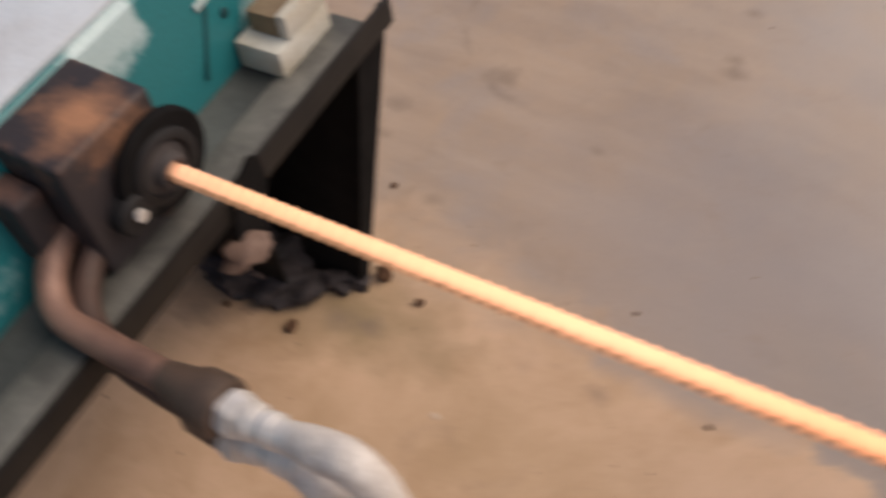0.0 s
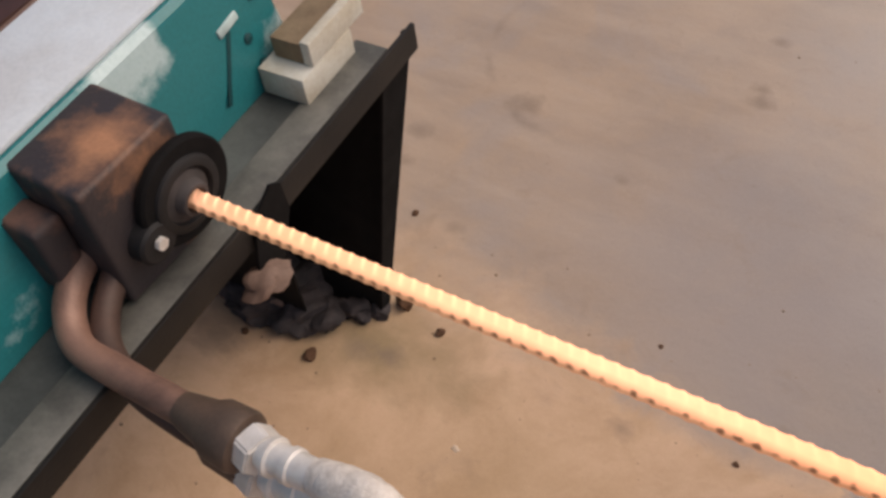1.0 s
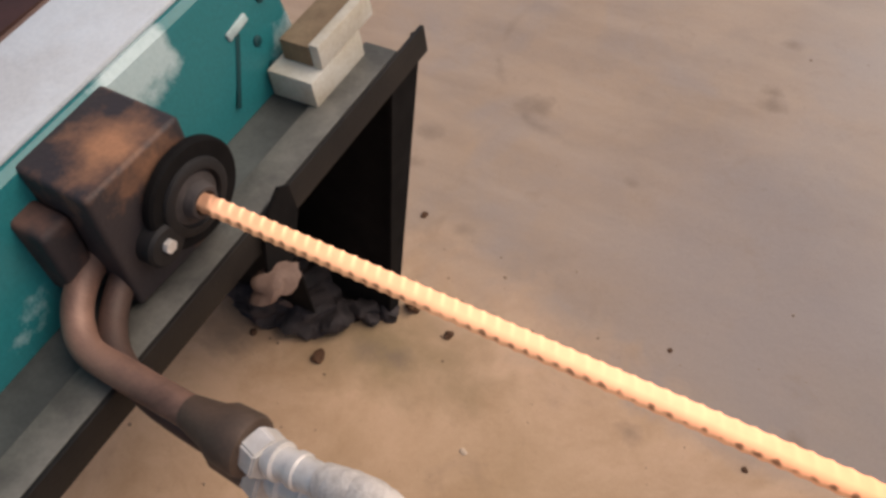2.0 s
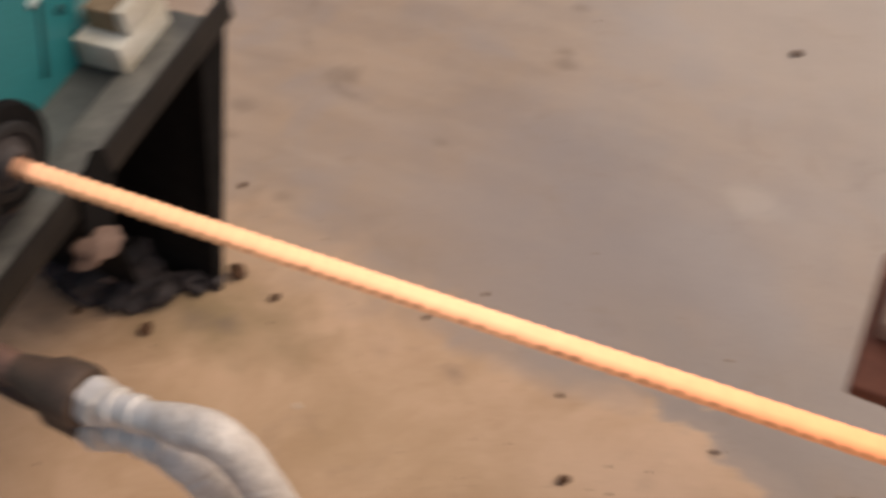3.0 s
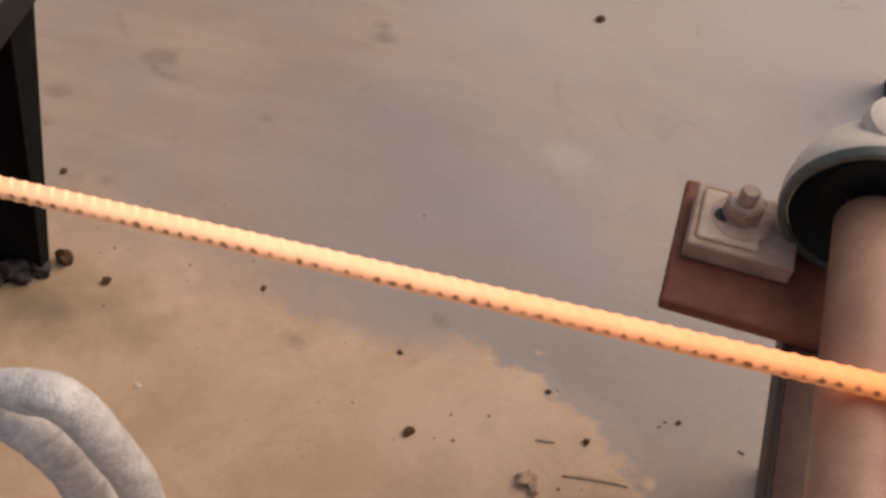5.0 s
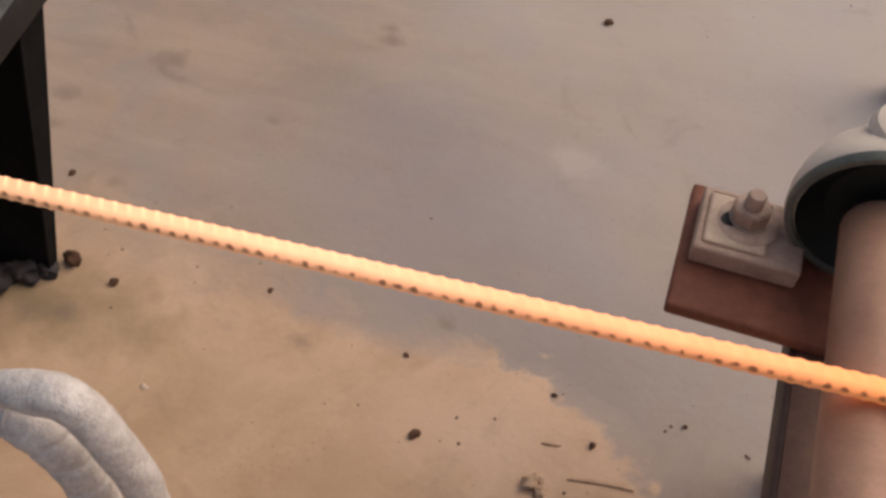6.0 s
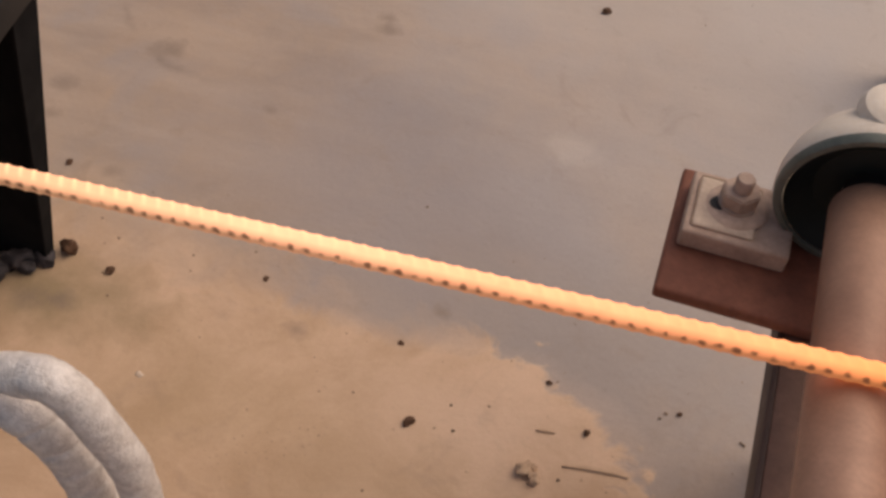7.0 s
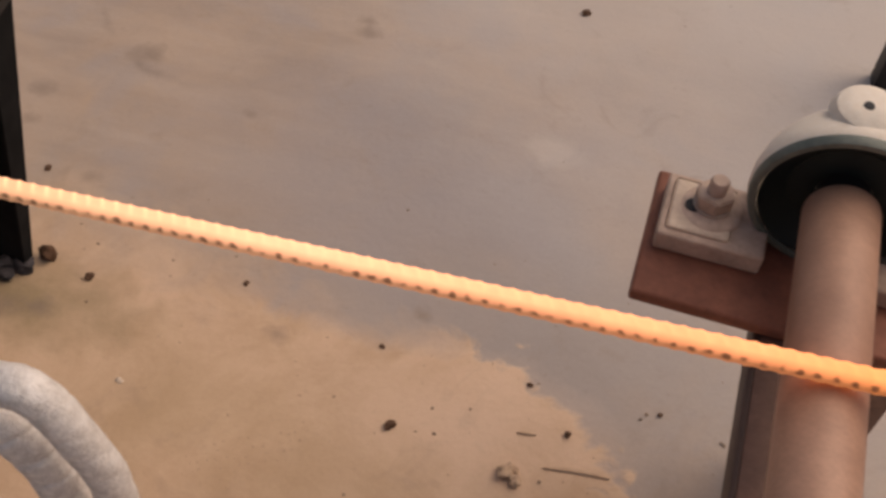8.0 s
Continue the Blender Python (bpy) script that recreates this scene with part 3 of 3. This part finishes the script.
# ---- heater head ----
def build_head():
    cy, cz, r = -0.102, 0.526, 0.072
    t = thing("heater_head", "soot-black heat-tinted cylindrical heater head with a copper water pipe", "heater head", pose(0, cy, cz))
    part("body", box(-0.150, -0.0125, -0.078, 0.044, -0.068, 0.0835, 0.006, 3), HEAT, t, "dark squared casting with rusty orange heat stains")
    part("flange", lathe([(-0.012, 0.02), (-0.012, r - 0.017), (-0.009, r - 0.014), (-0.002, r - 0.014), (0.001, r - 0.017), (0.001, 0.036), (-0.006, 0.034), (-0.006, 0.02)], 64), SOOT_SHADE, t, "black end flange", pose(0.001, 0.019, 0.007))
    part("outlet_ring", lathe([(0.0005, 0.024), (0.0005, 0.042), (0.004, 0.041), (0.006, 0.038), (0.006, 0.031), (0.002, 0.029)], 48), BLACK, t, "black ring round the outlet", pose(0.001, 0.017, 0.006))
    nz = lathe([(-0.006, 0.030), (0.003, 0.028), (0.006, 0.020), (0.014, 0.0180), (0.016, 0.0165), (0.016, 0.0128), (0.012, 0.0125), (-0.03, 0.0125)], 40)
    part("nozzle", nz, NOZZLE, t, "grey ceramic outlet sleeve", pose(0, 0.016, 0.005))
    part("clamp_boss", lathe([(-0.0128, 0), (-0.0128, 0.024), (0.003, 0.0235), (0.006, 0.020), (0.006, 0)], 32), BLACK, t, "", pose(0, -0.034, -0.012))
    part("bolt", hexa(0.013, 0.006), GALV, t, "bright hexagon bolt", pose(0.0085, -0.034, -0.010, 0, 90, 0))
    part("saddle", box(-0.15, -0.02, -0.045, 0.045, TABLE_Z - cz + 0.001, -0.058, 0.004), BLACK, t)
    # sooty arm on the near side of the head
    part("side_arm", box(-0.135, -0.050, -0.114, -0.0785, -0.036, 0.050, 0.008, 3), HEAT_DARK, t, "soot-black side arm")
    o = Vector((0, cy, cz))
    pts = spline([Vector(p) - o for p in PIPE], 12)
    part("water_pipe", sweep(pts, 0.0158, 28, wobble=0.03), COPPER, t, "bent oxidised copper pipe")
    part("return_pipe", sweep(spline([Vector(p) - o for p in PIPE_B], 12), 0.0140, 24, wobble=0.03), COPPER_DARK, t, "darker return pipe behind the first")
    bm = lathe([(0.118, 0), (0.118, 0.016), (0.130, 0.0185), (0.150, 0.0225), (0.160, 0.028), (0.186, 0.0295), (0.191, 0.028), (0.193, 0.024), (0.193, 0)], 40)
    part("coupling", bm, COUPLING, t, "rusty brown pipe coupling", pose(0, -0.25 - cy, 0.472 - cz))
    bm = lathe([(0.135, 0), (0.135, 0.016), (0.145, 0.021), (0.182, 0.0225), (0.187, 0.020), (0.187, 0)], 32)
    part("lower_coupling", bm, COUPLING, t, "", pose(-0.003, -0.25 - cy, 0.428 - cz))


build_head()


def build_hose(name_label, start, pts, r, crease=0.0008):
    t = thing("hose", name_label, "hose", pose(*start))
    s = Vector(start)
    k = r / 0.022
    bm = hexa(0.047 * k, 0.026 * k)
    part("hex_nut", bm, GALV, t, "galvanised hexagon union nut", pose(0.013 * k, 0, 0.0, 15, 90, 0))
    bm = lathe([(0.026 * k, 0), (0.026 * k, 0.018 * k), (0.034 * k, 0.018 * k), (0.035 * k, 0.0215 * k), (0.041 * k, 0.0215 * k), (0.043 * k, 0.0175 * k), (0.058 * k, 0.0175 * k), (0.060 * k, 0.0200 * k), (0.068 * k, 0.0200 * k), (0.070 * k, 0.0175 * k), (0.092 * k, 0.0175 * k), (0.092 * k, 0)], 32)
    part("ferrule", bm, GALV, t, "ringed galvanised hose tail", pose(0, 0, 0, 0, -9, 0))
    path = spline([Vector(p) - s for p in pts], 22)
    part("hose_body", sweep(path, lambda q: r * (0.87 + 0.15 * min(1, q / 0.03)), 28, wobble=0.05, crease=crease), HOSE, t, "silver-grey wrapped hose, scuffed")
    return t


build_hose("silver-grey braided water hose on a galvanised union", (0.193, -0.25, 0.475), HOSE_A, 0.0186)
build_hose("scuffed grey water hose hanging under its twin", (0.182, -0.25, 0.428), HOSE_B, 0.0212, 0.0022)


# ---- guide by the outlet ----
def build_guide():
    t = thing("bar_guide", "bent dark steel guide tab below the hot bar", "guide bracket", stand_pose())
    z = TABLE_Z
    bm = bmesh.new()
    a = [(0.0025, -0.060, z - 0.078), (0.0025, -0.018, z - 0.086), (0.0025, 0.014, z - 0.03), (0.0025, 0.012, z + 0.012), (0.0025, -0.002, z + 0.022), (0.0025, -0.038, z)]
    f = [bm.verts.new(p) for p in a]
    g = [bm.verts.new((p[0] + 0.004, p[1], p[2])) for p in a]
    bm.faces.new(f)
    bm.faces.new(g[::-1])
    for i in range(len(a)):
        bm.faces.new((f[i], f[(i + 1) % len(a)], g[(i + 1) % len(a)], g[i]))
    part("bent_tab", bm, SOOT_SHADE, t)
    part("crust", rock(0.028, 14, 0.45, 3), RUBBLE_PALE, t, "pale mill-scale crust", pose(0.014, -0.056, z - 0.080, 0, -18, 62))


build_guide()


# ---- roller stand ----
def build_roller():
    m = roller_pose()
    r = ROLL_R
    ro = thing("roller", "smooth rusty brown steel roller carrying the hot bar", "roller", m)
    tube = [(-0.62, 0.026), (-0.62, r - 0.002), (-0.618, r), (0.090, r), (0.096, r - 0.0012), (0.100, r - 0.004), (0.102, r - 0.008), (0.102, 0.0245)]
    part("tube", lathe(tube, 72, "Y"), STEEL_RUST, ro, "polished rusty roller tube")
    part("shaft", lathe([(-0.64, 0), (-0.64, 0.022), (-0.638, 0.024), (0.19, 0.024), (0.192, 0.022), (0.192, 0)], 48, "Y"), STEEL_DARK, ro, "dark steel shaft")

    t = thing("roller_stand", "red-oxide steel stand with a bearing plate under the roller", "roller stand", roller_base())
    p0, p1, zt = PLATE_Z - 0.016, PLATE_Z, PLATE_Z
    part("bearing_plate", box(-0.162, 0.162, PLATE_Y - 0.004, PLATE_Y + 0.158, p0, p1, 0.005, 3), STEEL_RED, t, "red-oxide bearing plate")
    part("beam_web", box(-0.0355, 0.0415, -0.66, PLATE_Y + 0.09, zt - 0.024, zt - 0.018, 0.0015), STEEL_BEAM, t, "brown channel web under the roller")
    for x in (-0.042, 0.042):
        part("beam_flange", box(x, x + 0.006, -0.66, PLATE_Y + 0.09, zt - 0.050, zt - 0.0165, 0.0015), STEEL_FLANGE, t, "darker channel flange")
    for y in (PLATE_Y + 0.10, -0.62):
        for x in (0.06, 0.112):
            part("leg", box(x, x + 0.04, y, y + 0.04, 0, p0 - 0.0005 if y > 0 else zt - 0.0505, 0.002), STEEL_BEAM, t)
    for y in (PLATE_Y + 0.10, -0.62):
        part("gusset", box(-0.05, 0.152, y + 0.005, y + 0.035, zt - 0.10, p0 - 0.0005 if y > 0 else zt - 0.0505, 0.002), STEEL_BEAM, t)


build_roller()


def build_bearing():
    t = thing("pillow_block", "dusty cast-iron pillow block bearing bolted to a steel plate", "bearing", roller_base() @ pose(0, BLOCK_Y, PLATE_Z + 0.0005))
    h = ROLL_Z - PLATE_Z - 0.0005
    for s in (-1, 1):
        xa, xb = sorted((s * 0.152, s * 0.05))
        bm = box(xa, xb, -0.041, 0.041, 0, 0.024, 0.004, 3)
        part("foot", bm, CAST, t, "dusty cast foot")
        part("foot_pad", box(min(s * 0.145, s * 0.085), max(s * 0.145, s * 0.085), -0.033, 0.033, 0.0225, 0.0270, 0.0042, 3), CAST_PALE, t)
        part("boss", lathe([(0.0265, 0), (0.0265, 0.030), (0.0285, 0.028), (0.0292, 0.024), (0.0292, 0)], 36, "Z"), CAST, t, "round cast boss under the nut", pose(s * 0.106, 0.003, 0))
        part("slot", lathe([(0.0285, 0), (0.0285, 0.0085), (0.0302, 0.0080), (0.0302, 0)], 24, "Z"), BLACK, t, "dark bolt slot", pose(s * 0.124, -0.001, 0))
        bolt = part("bolt", hexa(0.033, 0.017), CAST, t, "rusty hexagon nut on a stud", pose(s * 0.107, 0.006, 0.0402, 0, 0, 12))
        part("washer", lathe([(-0.0105, 0), (-0.0105, 0.0185), (-0.0085, 0.0185), (-0.0085, 0)], 28, "Z"), CAST_PALE, bolt)
        part("stud", lathe([(0.0085, 0), (0.0085, 0.009), (0.022, 0.009), (0.024, 0.0075), (0.024, 0)], 20, "Z"), CAST, bolt)
    q = BEARING_R
    part("pedestal", box(-0.06, 0.06, 0.020, 0.058, 0, h - q * 0.6, 0.006, 3), CAST_RIM, t)
    bm = lathe([(-0.024, q - 0.002), (-0.024, q + 0.003), (-0.020, q + 0.005), (-0.006, q + 0.003), (0.012, q - 0.003), (0.028, q - 0.012), (0.036, q - 0.02), (0.036, 0.05)], 72, "Y")
    part("housing", bm, CAST_SHELL, t, "dusty cast bearing housing, pale with dust and painted top light", pose(0, 0.026, h))
    bm = lathe([(-0.030, q - 0.0040), (-0.034, q - 0.0030), (-0.034, q + 0.002), (-0.031, q + 0.004), (-0.0245, q + 0.004)], 72, "Y")
    part("front_rim", bm, CAST_RIM, t, "thin worn green rim", pose(0, 0.026, h))
    part("seal", lathe([(-0.010, 0.0243), (-0.012, 0.0245), (-0.012, 0.036), (-0.010, 0.050), (-0.028, q - 0.0060), (-0.0305, q - 0.0050)], 72, "Y"), CAST_GREEN, t, "greasy black bearing seal", pose(0, 0.026, h))
    part("cap", lathe([(-0.012, 0), (-0.012, 0.033), (-0.002, 0.029), (0.0015, 0.022), (0.0028, 0.015), (0.0032, 0)], 40, "Z"), CAST_SHELL, t, "pale worn top boss", pose(-0.006, 0.040, h + q + 0.0045))
    part("grease_hole", lathe([(0, 0), (0, 0.005), (0.0012, 0.0046), (0.0012, 0)], 16, "Z"), BLACK, t, "", pose(-0.009, 0.036, h + q + 0.0074))


build_bearing()


def build_far_post():
    t = thing("steel_post", "dark brown steel post beyond the roller", "post", pose(*POST))
    bm = box(0, 0.006, 0, 0.05, 0.0, 0.42, 0.0015)
    box(0.0065, 0.05, 0, 0.006, 0.0, 0.42, 0.0015, bm=bm)
    part("upright", bm, BLACK, t)


build_far_post()


# ---- debris on the floor ----
def splinter(length):
    """A thin curled sliver, tapered to both ends."""
    bm = bmesh.new()
    rings = []
    for i in range(13):
        u = i / 12
        w = 0.0030 * math.sin(math.pi * min(0.96, u + 0.04)) ** 0.6
        x, y = (u - 0.5) * length, 0.05 * length * math.sin(2.6 * u)
        rings.append([bm.verts.new((x, y - w, 0)), bm.verts.new((x, y - w * 0.5, 0.0022)), bm.verts.new((x, y + w, 0.0010)), bm.verts.new((x, y + w, 0))])
    for p, q in zip(rings, rings[1:]):
        for k in range(4):
            bm.faces.new((p[k], p[(k + 1) % 4], q[(k + 1) % 4], q[k]))
    bm.faces.new(rings[0])
    bm.faces.new(rings[-1][::-1])
    return bm


def scatter():
    def lump(name, label, cat, x, y, size, seed, mat, flat=0.6, group="", rz=0.0, z=0.0):
        ob = part(name, rock(size, seed, flat), mat)
        ob.matrix_world = pose(x, y, z - size * 0.06, 0, 0, rz)
        return tagged(ob, label, cat, group)

    piles = [(-0.23, 0.075, 0.028, 9), (-0.12, 0.088, 0.018, 10), (-0.165, 0.082, 0.024, 12), (-0.06, 0.14, 0.014, 13), (-0.20, 0.095, 0.05, 1), (-0.14, 0.10, 0.042, 2), (-0.10, 0.118, 0.03, 3), (-0.25, 0.10, 0.045, 4), (-0.075, 0.15, 0.026, 5), (-0.17, 0.15, 0.05, 6), (-0.21, 0.16, 0.06, 7), (-0.045, 0.165, 0.02, 8)]
    for x, y, s, k in piles:
        lump("slag_lump", "black slag lump heaped under the machine stand", "slag", x, y, s, k, RUBBLE, 0.7, "slag heap", 40 * k)
    # black bed on the floor between the sheets, painting the shade there
    bm = bmesh.new()
    mid = bm.verts.new((-0.21, 0.15, 0.012))
    rim = []
    for i in range(48):
        w = 2 * math.pi * i / 48
        k = 1 + 0.16 * noise.noise(Vector((math.cos(w) * 2.5, math.sin(w) * 2.5, 3.0)))
        rim.append((bm.verts.new((-0.21 + 0.085 * k * math.cos(w), 0.155 + 0.035 * k * math.sin(w), 0.012 + 0.004 * math.sin(5 * w))),
                    bm.verts.new((-0.20 + 0.135 * k * math.cos(w), 0.150 + 0.062 * k * math.sin(w), -0.002))))
    for (a, c), (d, e) in zip(rim, rim[1:] + rim[:1]):
        bm.faces.new((mid, a, d))
        bm.faces.new((a, c, e, d))
    tagged(part("shade_bed", bm, SOOT_SHADE), "black bed painting the shade under the machine stand", "soot", kind="stuff")
    lump("scale_chunk", "brown crusted chunk of mill scale on the slag", "mill scale", -0.185, 0.10, 0.026, 11, RUBBLE_PALE, 0.4, "", 20, 0.03)
    chips = [(-0.018, 0.190, 0.0125, 1.2), (0.056, 0.173, 0.0075, 0.6), (-0.091, 0.051, 0.0115, 0.5), (-0.205, 0.039, 0.006, 0.5), (0.549, 0.063, 0.0075, 0.7), (0.783, 0.117, 0.0052, 0.7),
             (0.718, 0.179, 0.0042, 0.6), (0.900, 0.183, 0.0035, 0.6), (0.279, 0.228, 0.005, 0.5), (0.502, 0.181, 0.0042, 0.5), (0.653, 0.996, 0.009, 0.5), (-0.104, 0.351, 0.006, 0.35),
             (0.343, 0.300, 0.0042, 0.5)]
    for i, (x, y, s, fl) in enumerate(chips):
        lump("chip", "small dark chip of scale on the floor", "debris chip", x, y, s, 20 + i, CHIP, fl, "scale chips", 57 * i)
    for x, y, s, k in ((0.714, 0.040, 0.012, 71), (0.729, 0.030, 0.009, 72), (0.725, 0.046, 0.006, 73)):
        lump("sand_clod", "crumbled brown clod of caked sand", "sand clod", x, y, s, k, CLOD, 0.7, "sand clods", 31 * k)
    lump("pale_chip", "small pale stone chip on the sand", "debris chip", 0.175, 0.025, 0.0055, 60, CAST_PALE, 0.4, "scale chips")
    for x, y, l, a in ((0.729, 0.103, 0.026, 5), (0.804, 0.063, 0.088, 4)):
        ob = part("splinter", splinter(l), CLOD)
        ob.matrix_world = pose(x, y, 0, 0, 0, a)
        tagged(ob, "thin brown splinter lying on the sand", "splinter", "splinters")
    # fine grit, uncountable
    rnd = random.Random(5)
    bm = bmesh.new()
    for i in range(260):
        x, y = rnd.uniform(-0.35, 1.15), rnd.gauss(0.08, 0.17)
        if rnd.random() < 0.3:
            y = rnd.uniform(-0.3, 1.5)
        s = rnd.choice((0.0008, 0.0012, 0.0012, 0.0018, 0.0028)) * rnd.uniform(0.7, 1.2)
        vs = [bm.verts.new((x + s * rnd.uniform(0.6, 1.3) * math.cos(w), y + s * rnd.uniform(0.6, 1.3) * math.sin(w), 0.0005)) for w in (0.2, 1.5, 2.7, 4.0, 5.2)]
        top = bm.verts.new((x, y, 0.0005 + s * 0.9))
        for a, b in zip(vs, vs[1:] + vs[:1]):
            bm.faces.new((a, b, top))
    # crumbs thrown up in rows by a wheel tread
    for row in range(4):
        for k in range(13):
            x, y, s = 0.300 + 0.011 * k + 0.004 * row + rnd.uniform(-0.003, 0.003), -0.085 + 0.0052 * k + 0.016 * row + rnd.uniform(-0.002, 0.002), rnd.uniform(0.0012, 0.0022)
            vs = [bm.verts.new((x + s * math.cos(w), y + s * math.sin(w), 0.0004)) for w in (0.2, 1.5, 2.7, 4.0, 5.2)]
            top = bm.verts.new((x, y, 0.0004 + s * 0.8))
            for a, b in zip(vs, vs[1:] + vs[:1]):
                bm.faces.new((a, b, top))
    g = part("grit", bm, CHIP_TAN)
    tagged(g, "scattered fine brown grit on the concrete", "grit", kind="stuff")


scatter()



def motions():
    bar = bpy.data.objects["rebar"]
    d = Vector((1, BAR_DY, BAR_DZ)).normalized()
    base = bar.matrix_basis.copy()
    p = bar_at(0)
    # seconds, metres fed out of the heater, degrees of sideways swing: the bar drifts along the roller, rests, then is fed on
    feed = ((0.0, 0.0, 1.1), (0.2, 0.0, 1.05), (0.5, 0.0, 0.80), (1.0, 0.0, 0.55), (1.2, 0.001, 0.50), (1.75, 0.006, 0.45), (2.3, 0.012, 0.38), (2.4, 0.0125, 0.30), (2.5, 0.0125, 0.20), (3.0, 0.0125, -0.1), (3.5, 0.0125, 0.0),
            (5.0, 0.0125, 0.0), (7.0, 0.0125, 0.0), (7.2, 0.0127, 0.0), (7.4, 0.0193, 0.0), (7.6, 0.0230, 0.0), (7.8, 0.0243, 0.0), (8.0, 0.0248, 0.0))
    walk(bar, [(t, Matrix.Translation(d * out + p) @ Matrix.Rotation(radians(a), 4, "Z") @ Matrix.Translation(-p) @ base) for t, out, a in feed])
    roller = bpy.data.objects["roller"]
    rb = roller.matrix_basis.copy()
    walk(roller, [(t, rb @ Matrix.Rotation(out / ROLL_R, 4, "Y")) for t, out, a in feed])


motions()
